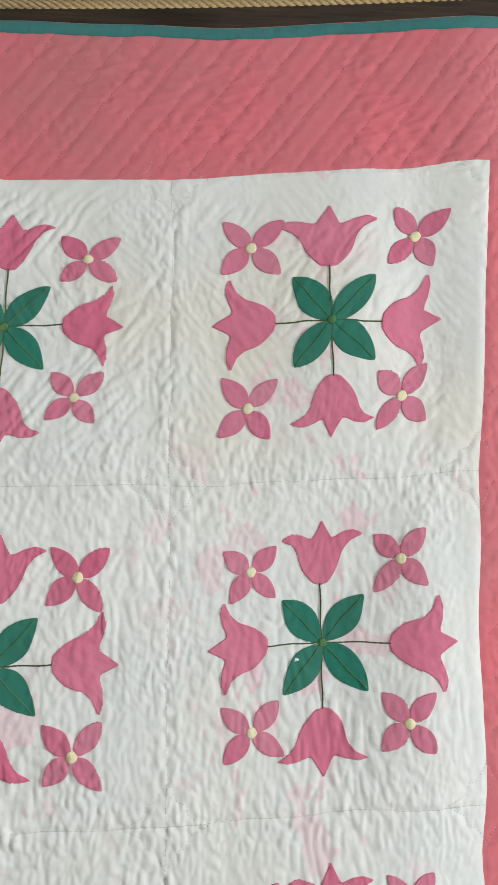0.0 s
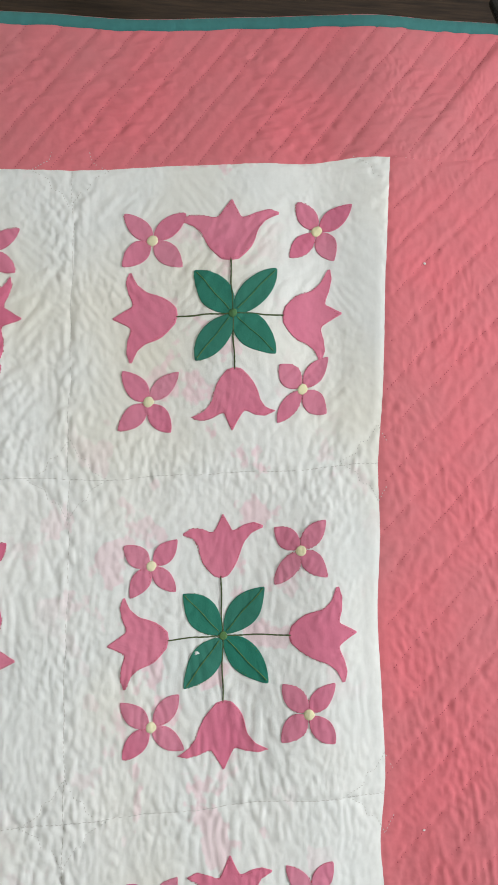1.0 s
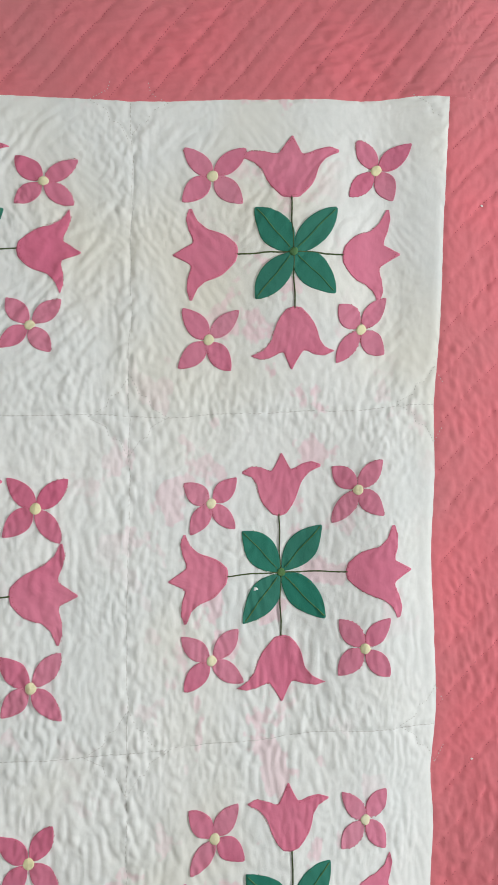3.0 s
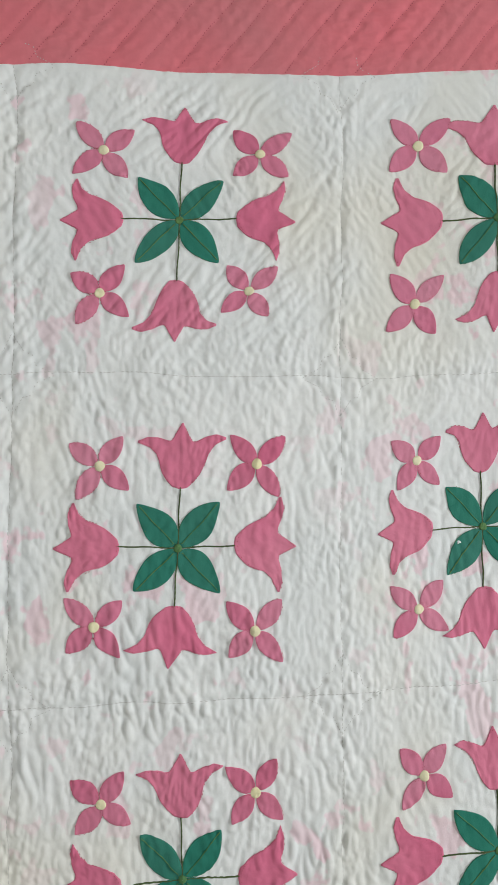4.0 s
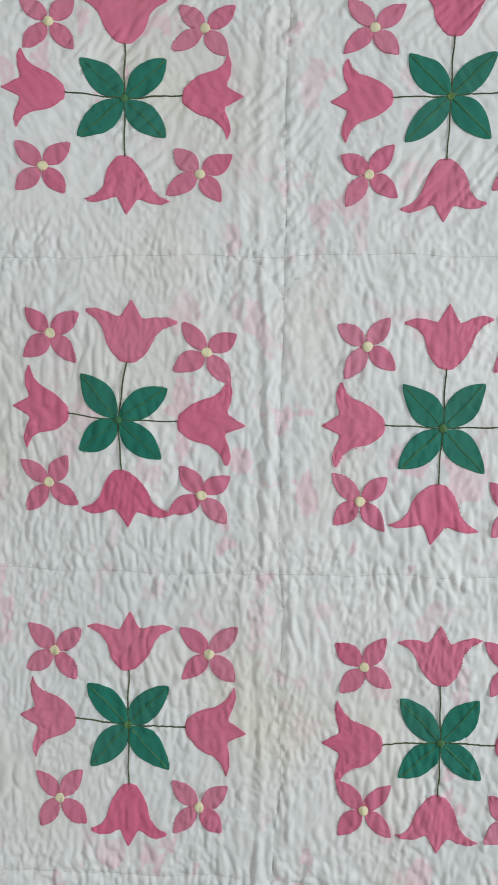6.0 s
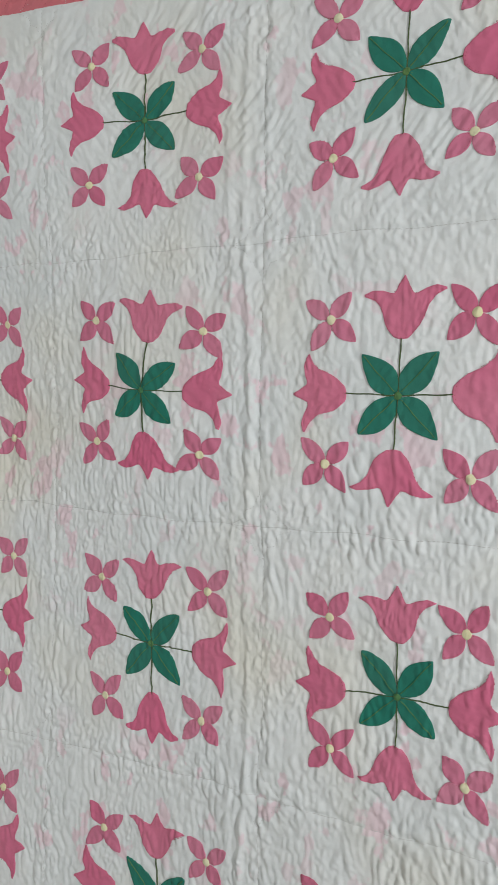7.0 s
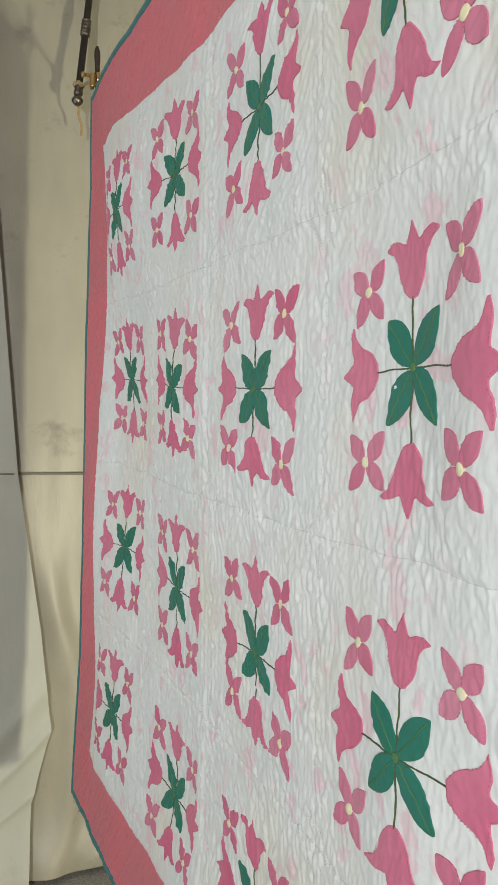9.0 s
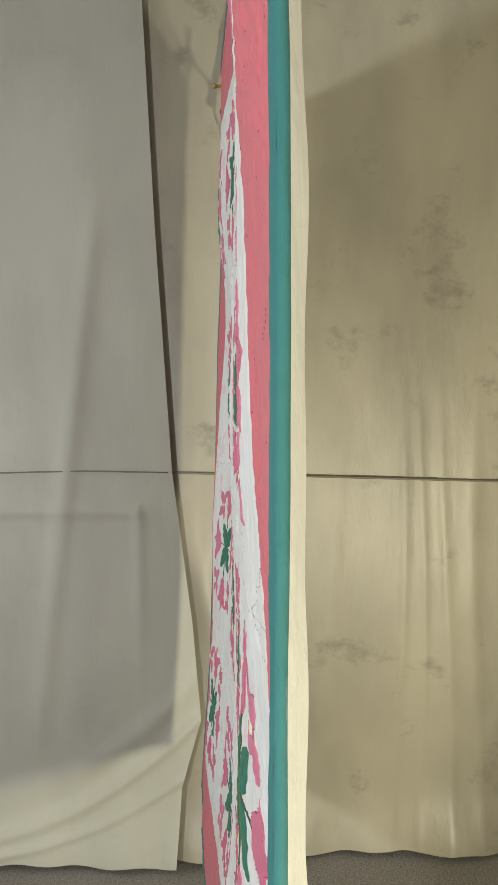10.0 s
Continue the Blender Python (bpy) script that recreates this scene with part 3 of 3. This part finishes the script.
def cord(name, place, a, b, width, mat, parent, lift, rand, bow=0.0015):
    """A raised line of embroidery."""
    t = np.linspace(0, 1, 22)
    along = np.array(b) - np.array(a)
    normal = np.array([-along[1], along[0]]) / np.hypot(*along)
    wave = bow * np.sin(t * np.pi * 2 + rand.uniform(0, 6)) * np.sin(t * np.pi)
    line = np.array(a)[None] + along[None] * t[:, None] + normal[None] * wave[:, None]
    over = np.linspace(-1, 1, 5)
    knots = 1 + 0.18 * np.sin(t * 60)
    u = line[:, None, 0] + normal[0] * over[None] * width / 2 * knots[:, None]
    v = line[:, None, 1] + normal[1] * over[None] * width / 2 * knots[:, None]
    x, z = place(u, v)
    y = depth(x, z) - np.where(abs(over) == 1, -0.001, lift)[None] * np.ones_like(u)
    mesh_object(name, np.stack([x, y, z], -1).reshape(-1, 3), grid_faces(22, 5), mat, parent)


def button(name, place, eye, radius, mat, parent, lift, rand):
    """A small round piece, slightly domed."""
    turn = np.linspace(0, 2 * np.pi, 19)
    ring = np.array([0.02, 0.5, 0.85, 0.97, 1.0])
    u = eye[0] + radius * ring[:, None] * np.cos(turn)[None] * (1 + 0.05 * np.sin(turn * 3 + rand.uniform(0, 6)))[None]
    v = eye[1] + radius * ring[:, None] * np.sin(turn)[None]
    x, z = place(u, v)
    y = depth(x, z) - lift * np.array([1.0, 0.95, 0.8, 0.6, -0.5])[:, None]
    mesh_object(name, np.stack([x, y, z], -1).reshape(-1, 3), grid_faces(5, 19), mat, parent)


def on_quilt(centre, offset):
    return (centre[0] + offset[0], centre[1] + offset[1]) if offset else None


def applique(r, c, middle, tl, tr, bl, br, tips=(None,) * 4, leaves=(None,) * 4):
    """One wreath: four leaves on crossed stems, four tulips and four small flowers."""
    centre = ((c - 1.5) * P, MID + (1.5 - r) * P)
    place = Placing((centre, middle), (tl, tr, bl, br))
    rand = random.Random(100 + r * 10 + c)
    parent = blocks[r, c]
    for k in range(4):
        turn = k * math.pi / 2
        c1, s1 = math.cos(turn + math.pi / 2), math.sin(turn + math.pi / 2)
        aim = drawn_to(place, (0.160 * c1, 0.160 * s1), on_quilt(centre, tips[k]), 0.6)
        tulip(aim, turn, parent, rand)
        cord("stem", aim, (0.004 * c1, 0.004 * s1), (0.0775 * c1, 0.0775 * s1), 0.0023, OLIVE, parent, 0.0016, rand, 0.0009)
        slant = turn + math.pi / 4 + rand.uniform(-0.06, 0.06)
        size = 0.0815 * rand.uniform(0.97, 1.04)
        if leaves[k]:
            slant = math.atan2(leaves[k][1] - middle[1], leaves[k][0] - middle[0])
            size = 0.0815
        aim = drawn_to(place, (size * math.cos(slant), size * math.sin(slant)), on_quilt(centre, leaves[k]))
        lens(aim, (0, 0), slant, size, 0.0395, GREEN, parent, "leaf", 0.003, 0.86)
        cord("leaf_vein", aim, (0.008 * math.cos(slant), 0.008 * math.sin(slant)), ((size - 0.004) * math.cos(slant), (size - 0.004) * math.sin(slant)), 0.0017, MOSS, parent, 0.0024, rand, 0.0008)
        spot = (0.102 * (1 if k in (0, 3) else -1), 0.102 * (1 if k in (0, 1) else -1))
        spin = rand.uniform(-0.12, 0.12)
        for j in range(4):
            lens(place, spot, math.pi / 4 + j * math.pi / 2 + spin + rand.uniform(-0.12, 0.12), 0.0500 * rand.uniform(0.94, 1.06), 0.0265 * rand.uniform(0.93, 1.06), MAUVE, parent, "petal", 0.003, 0.85)
        button("flower_centre", place, spot, 0.0070, CREAM, parent, 0.0030, rand)
    button("knot", place, (0, 0), 0.0056, MOSS, parent, 0.0034, rand)
    for name, mat in (("leaf", MOSS), ("petal", ROSE_THREAD)):
        stitches("edge_stitches", OUTLINES[name], mat, parent, 0.0021, 0.0019, 0.0008, "small hemming stitches round the applique", 0.1, 0.0012)
        OUTLINES[name].clear()


applique(0, 0, (-0.000, 0.020), (-0.105, 0.118), (0.092, 0.115), (-0.100, -0.085), (0.092, -0.085))
applique(0, 1, (-0.013, 0.007), (-0.115, 0.107), (0.094, 0.097), (-0.122, -0.083), (0.090, -0.094), ((-0.012, 0.158), (-0.179, 0.02), (-0.013, -0.149), (0.151, 0.008)), ((0.044, 0.059), (-0.072, 0.06), (-0.075, -0.044), (0.042, -0.046)))
applique(0, 2, (-0.004, 0.003), (-0.103, 0.093), (0.103, 0.094), (-0.107, -0.097), (0.088, -0.090), ((0.003, 0.157), (-0.161, 0.001), (-0.011, -0.158), (0.153, 0.008)), ((0.054, 0.057), (-0.059, 0.059), (-0.061, -0.055), (0.048, -0.052)))
applique(0, 3, (0.001, 0.012), (-0.103, 0.111), (0.116, 0.129), (-0.108, -0.103), (0.093, -0.086), ((0.003, 0.171), (-0.156, 0.002), (-0.001, -0.146), (0.15, 0.017)), ((0.061, 0.074), (-0.048, 0.071), (-0.048, -0.05), (0.057, -0.039)))
applique(1, 0, (-0.012, 0.020), (-0.105, 0.118), (0.092, 0.115), (-0.105, -0.083), (0.096, -0.092))
applique(1, 1, (-0.016, -0.002), (-0.111, 0.115), (0.104, 0.090), (-0.112, -0.088), (0.100, -0.101), ((0.001, 0.158), (-0.169, 0.016), (-0.006, -0.148), (0.156, -0.007)), ((0.05, 0.042), (-0.07, 0.061), (-0.069, -0.045), (0.044, -0.055)))
applique(1, 2, (-0.005, -0.007), (-0.105, 0.099), (0.098, 0.102), (-0.111, -0.105), (0.095, -0.115), ((-0.0, 0.157), (-0.164, -0.001), (-0.012, -0.164), (0.151, -0.004)), ((0.049, 0.053), (-0.057, 0.05), (-0.061, -0.062), (0.049, -0.065)))
applique(1, 3, (-0.012, 0.017), (-0.103, 0.106), (0.089, 0.123), (-0.103, -0.093), (0.095, -0.082), ((-0.014, 0.173), (-0.159, 0.006), (-0.01, -0.149), (0.157, 0.02)), ((0.042, 0.079), (-0.064, 0.071), (-0.062, -0.049), (0.045, -0.042)))
applique(2, 0, (0.010, 0.010), (-0.100, 0.105), (0.102, 0.110), (-0.105, -0.105), (0.098, -0.104))
applique(2, 1, (0.000, 0.000), (-0.103, 0.099), (0.111, 0.102), (-0.093, -0.105), (0.100, -0.110), ((0.002, 0.159), (-0.156, 0.006), (0.004, -0.171), (0.164, -0.003)), ((0.055, 0.055), (-0.057, 0.055), (-0.051, -0.059), (0.057, -0.06)))
applique(2, 2, (0.002, -0.005), (-0.101, 0.093), (0.095, 0.099), (-0.098, -0.102), (0.098, -0.110), ((-0.003, 0.154), (-0.156, -0.012), (-0.001, -0.16), None), ((0.052, 0.055), (-0.053, 0.051), (-0.052, -0.055), (0.055, -0.053)))
applique(2, 3, (-0.004, 0.014), (-0.101, 0.111), (0.094, 0.120), (-0.108, -0.098), (0.098, -0.088))
applique(3, 0, (0.012, 0.005), (-0.095, 0.105), (0.105, 0.105), (-0.098, -0.103), (0.102, -0.100))
applique(3, 1, (0.014, -0.018), (-0.092, 0.085), (0.110, 0.080), (-0.100, -0.118), (0.098, -0.115))
applique(3, 2, (0.000, -0.018), (-0.105, 0.080), (0.096, 0.084), (-0.102, -0.120), (0.098, -0.118))
applique(3, 3, (-0.004, 0.000), (-0.103, 0.100), (0.096, 0.106), (-0.104, -0.100), (0.098, -0.098))

# ---- the room ----


def cloth_wall(name, axis, at, span, bottom, top, mat, label, seed, fold, nu=200, nv=220, edge=None, extra=None):
    """A hanging cloth along y (axis 'x') or x (axis 'y') with upright folds and a gathered hem."""
    rand = np.random.default_rng(seed)
    s, h = np.meshgrid(np.linspace(0, 1, nu), np.linspace(0, 1, nv) ** 1.3, indexing="ij")
    last = span[1] if edge is None else np.interp(bottom + (top - bottom) * h, *edge)
    a = span[0] + (last - span[0]) * s
    out = np.zeros_like(a)
    for _ in range(9):
        mid, wide = rand.uniform(*span), rand.uniform(0.02, 0.13)
        sway = rand.uniform(-0.3, 0.3)
        out += fold * rand.uniform(0.3, 1) * np.exp(-(((a - mid - sway * (h - 0.5)) / wide) ** 2)) * (1 - 0.6 * h)
    out += 0.5 * fold * np.sin(a * 7 + seed) * (1 - h) ** 2
    out += np.exp(-((h / 0.05) ** 2)) * (0.04 + 0.018 * np.sin(a * 7 + seed) + 0.010 * np.sin(a * 23 + 2 * np.sin(a * 3)))
    z = bottom + (top - bottom) * h + np.exp(-((h / 0.02) ** 2)) * (0.003 * np.sin(a * 9 + seed) + 0.003 * np.sin(a * 31) + 0.006)
    if extra is not None:
        out += extra(a, z)
    n = np.stack([at + out, a, z] if axis == "x" else [a, at - out, z], -1)
    return tagged(mesh_object(name, n.reshape(-1, 3), grid_faces(nu, nv), mat, None, True), label, "drop cloth")


def bands_and_swags(y, z):
    """Grey bands of pipes showing through the cloth, their shade put into shape as ridges, and swags that gather at its
    lower edge.
    """
    out = 0.010 * np.exp(-(((z - 1.31) / 0.022) ** 2)) * np.clip((-0.30 - y) / 0.02, 0, 1)
    out += 0.010 * np.exp(-(((y + 0.32) / 0.022) ** 2)) * np.clip((1.33 - z) / 0.02, 0, 1) * np.clip((z - 0.6) / 0.5, 0, 1)
    out += 0.014 * np.exp(-(((y + 0.46 + 0.12 * (2.4 - z)) / 0.04) ** 2)) * np.clip((2.5 - z) / 0.3, 0, 1) * np.clip((z - 0.3) / 0.3, 0, 1)
    for low, high, wide, tall in ((0.10, 0.46, 0.03, 0.016), (0.04, 0.34, 0.02, 0.012), (0.22, 0.50, 0.05, 0.012)):
        t = np.clip((y + 1.1) / 1.0, 0, 1)
        out += tall * np.exp(-(((z - low - high * t**2.2) / wide) ** 2)) * np.clip(t * 4, 0, 1)
    return out


def bulging(y, z):
    out = 0.02 * np.exp(-(((y + 0.1 - 0.1 * np.sin(z * 3)) / 0.05) ** 2)) * np.clip((1.4 - z) / 0.6, 0, 1)
    for at, wide, tall in ((0.62, 0.02, 0.006), (0.70, 0.015, 0.006), (0.80, 0.02, 0.008), (0.93, 0.03, 0.010), (0.40, 0.03, 0.004)):
        out += 0.5 * tall * np.exp(-(((y - at - 0.03 * np.sin(z * 2 + at * 9)) / wide) ** 2)) * np.clip((1.9 - z) / 0.5, 0, 1)
    return out


EDGE = ((0.0, 0.3, 0.55, 0.9, 1.45, 2.3, 3.2), (-0.19, -0.17, -0.10, -0.13, -0.20, -0.255, -0.30))
pale = cloth_wall("drop_cloth", "x", -1.375, (-3.3, -0.20), 0.015, 3.17, SHEET, "pale grey drop cloth hung as a wall down to the carpet", 3, 0.012, 300, 260, EDGE, bands_and_swags)
stained = cloth_wall("drop_cloth", "x", -1.43, (-0.42, 1.65), 0.015, 3.2, CANVAS, "stained beige canvas drop cloth hung beside the quilt", 8, 0.010, 260, 260, None, bulging)
behind = cloth_wall("drop_cloth", "y", 1.6, (-1.4, 3.4), 0.015, 3.2, SHADE_CANVAS, "drop cloth hung behind the quilt, shade put into its brown", 5, 0.03)
for ob in (pale, stained, behind):
    ob["group"] = "drop cloths round the room"
sweep("seam", [(-1.36, y, 1.452 + 0.003 * math.sin(y * 9)) for y in np.linspace(-3.2, -0.215, 60)], 0.0025, SEAM, pale, 6)
sweep("seam", [(-1.412, y, 1.447 - 0.03 * (y + 0.3)) for y in np.linspace(-0.40, 1.6, 50)], 0.004, SEAM, stained, 6)

floor = part("floor", box((5.6, 5.6, 0.1), (1.0, -1.2, -0.05), 0), CARPET)
tagged(floor, "grey loop pile carpet", "floor", kind="structure")
ceiling = part("ceiling", box((5.6, 5.6, 0.1), (1.0, -1.2, 3.25), 0), PLASTER)
tagged(ceiling, "pale plaster ceiling", "ceiling", kind="structure")
for name, size, centre in (("wall_west", (0.1, 5.6, 3.2), (-1.75, -1.2, 1.6)), ("wall_east", (0.1, 5.6, 3.2), (3.75, -1.2, 1.6)), ("wall_north", (5.4, 0.1, 3.2), (1.0, 1.85, 1.6)), ("wall_south", (5.4, 0.1, 3.2), (1.0, -4.0, 1.6))):
    tagged(part(name, box(size, centre, 0), PLASTER), "plain pale plaster wall", "wall", kind="structure")
rail = part("hanging_rail", box((0.03, 5.2, 0.09), (-1.455, -0.9, 3.155), 0.005), BEAM)
tagged(rail, "wooden rail that carries the drop cloths", "rail")

# ---- what the quilt hangs from ----
beam = part("wooden_beam", box((2.2, 0.12, 0.34), (0.55, 0.55, 3.02), 0.012), BEAM)
tagged(beam, "dark stained wooden ceiling beam behind the quilt's top edge", "beam")
taut = twisted_rope("rope", [(x, 0.004, 2.603 + 0.019 * x + 0.0424 * x * x) for x in np.linspace(-1.03, 1.12, 40)], 0.0056, ROPE, twist=0.012)
tagged(taut, "taut manila rope stretched above the quilt", "rope")


def along_rod(t):
    return np.array([-1.275 - 0.065 * t, -0.010 + 0.075 * t, 2.660 + 0.54 * t])


def hanging_rod():
    """A dark pole with turned metal sleeves and a rounded knob at its lower end."""
    rod = new("hanging_pole")
    tagged(rod, "dark lacquered pole with metal sleeves hung from the ceiling", "pole")
    sweep("shaft", [along_rod(t) for t in np.linspace(0.05, 1, 20)], 0.0115, ROD, rod, 16)
    for at in (0.46, 0.86):
        steps = np.linspace(-0.05, 0.05, 17)
        radii = [0.0125 + 0.004 * abs(math.sin(k * 0.9)) for k in range(17)]
        sweep("sleeve", [along_rod(at + d) for d in steps], radii, PEWTER, rod, 16, True, "tarnished turned metal sleeve")
    steps = np.linspace(-0.02, 0.12, 15)
    radii = [0.006, 0.013, 0.0175, 0.019, 0.0175, 0.013, 0.0115, 0.0145, 0.015, 0.0135, 0.0135, 0.0150, 0.0145, 0.013, 0.012]
    sweep("finial", [along_rod(t) for t in steps], radii, PEWTER, rod, 16, True, "tarnished rounded metal finial")
    return rod


hanging_rod()
loop = [along_rod(0.10) + np.array([0.016 * math.cos(a), 0.016 * math.sin(a), 0.004 * a / 6.3]) for a in np.linspace(0, 4 * math.pi, 40)]
tie = loop + [along_rod(0.10) * (1 - k / 14) + np.array([-0.995, 0.006, 2.636]) * (k / 14) for k in range(1, 15)]
tagged(twisted_rope("tie_cord", tie, 0.0045, ROPE), "thin rope knotted from the pole to the brass clamp", "cord")
tail = [along_rod(0.02) + np.array([-0.004 * k, 0.002 * k + 0.003 * math.sin(k), -0.006 - 0.0085 * k]) for k in range(12)]
tagged(twisted_rope("cord_end", tail, 0.0045, ROPE), "frayed rope end hanging from the pole", "cord")


def corner_clamp():
    """A brass screw clamp that grips rope and cloth, on a dark upright peg."""
    clamp = new("clamp")
    tagged(clamp, "worn brass clamp on a dark peg at the quilt corner", "clamp")
    part("jaw", box((0.045, 0.03, 0.028), (-0.992, 0.008, 2.632), 0.006), BRASS, clamp)
    part("jaw", box((0.030, 0.012, 0.040), (-0.985, -0.016, 2.622), 0.004), BRASS, clamp)
    sweep("screw", [(-0.992, -0.014 - 0.004 * k, 2.640) for k in range(9)], [0.005, 0.005, 0.0045, 0.005, 0.0045, 0.005, 0.008, 0.009, 0.006], BRASS, clamp, 10)
    sweep("peg", [(-1.012 + 0.002 * math.sin(k * 0.9), 0.004, 2.585 + 0.0135 * k) for k in range(12)], [0.005, 0.007, 0.0075, 0.0075, 0.008, 0.008, 0.0075, 0.0075, 0.0085, 0.009, 0.008, 0.004], BEAM, clamp, 10)


corner_clamp()


def spring_clip():
    """A black spring clip over the quilt's corner."""
    clip = new("clip")
    tagged(clip, "black plastic spring clip gripping the quilt's corner", "clip")
    turn = Matrix.Rotation(radians(-10), 4, "Y")
    part("jaw", box((0.030, 0.010, 0.052), (1.052, -0.022, 2.612), 0.004, turn), BLACK, clip)
    part("jaw", box((0.030, 0.008, 0.052), (1.052, 0.020, 2.612), 0.003, turn), BLACK, clip)
    part("handle", box((0.026, 0.016, 0.05), (1.044, -0.026, 2.655), 0.006, turn @ Matrix.Rotation(radians(14), 4, "X")), BLACK, clip)
    part("handle", box((0.026, 0.014, 0.05), (1.044, 0.028, 2.655), 0.005, turn @ Matrix.Rotation(radians(-14), 4, "X")), BLACK, clip)
    sweep("spring", [(1.030 + 0.004 * k, -0.002, 2.640) for k in range(10)], 0.006, PEWTER, clip, 10)


spring_clip()


def lint(x, z, size, seed):
    """A tiny tuft of white lint caught on the cloth."""
    bm = bmesh.new()
    bmesh.ops.create_icosphere(bm, subdivisions=2, radius=1.0)
    rand = random.Random(seed)
    for v in bm.verts:
        v.co *= rand.uniform(0.6, 1.2)
        v.co = Vector((x + v.co.x * size, float(depth(x, z)) - 0.0016 + v.co.y * size * 0.3, z + v.co.z * size * 0.7))
    tagged(part("lint", bm, WHITE, None, smooth=True), "tiny white tuft of lint caught on the quilt", "lint", "lint on the quilt")


lint(0.584, 1.736, 0.0036, 1), lint(0.894, 2.248, 0.0022, 2), lint(0.875, 1.505, 0.0018, 3)
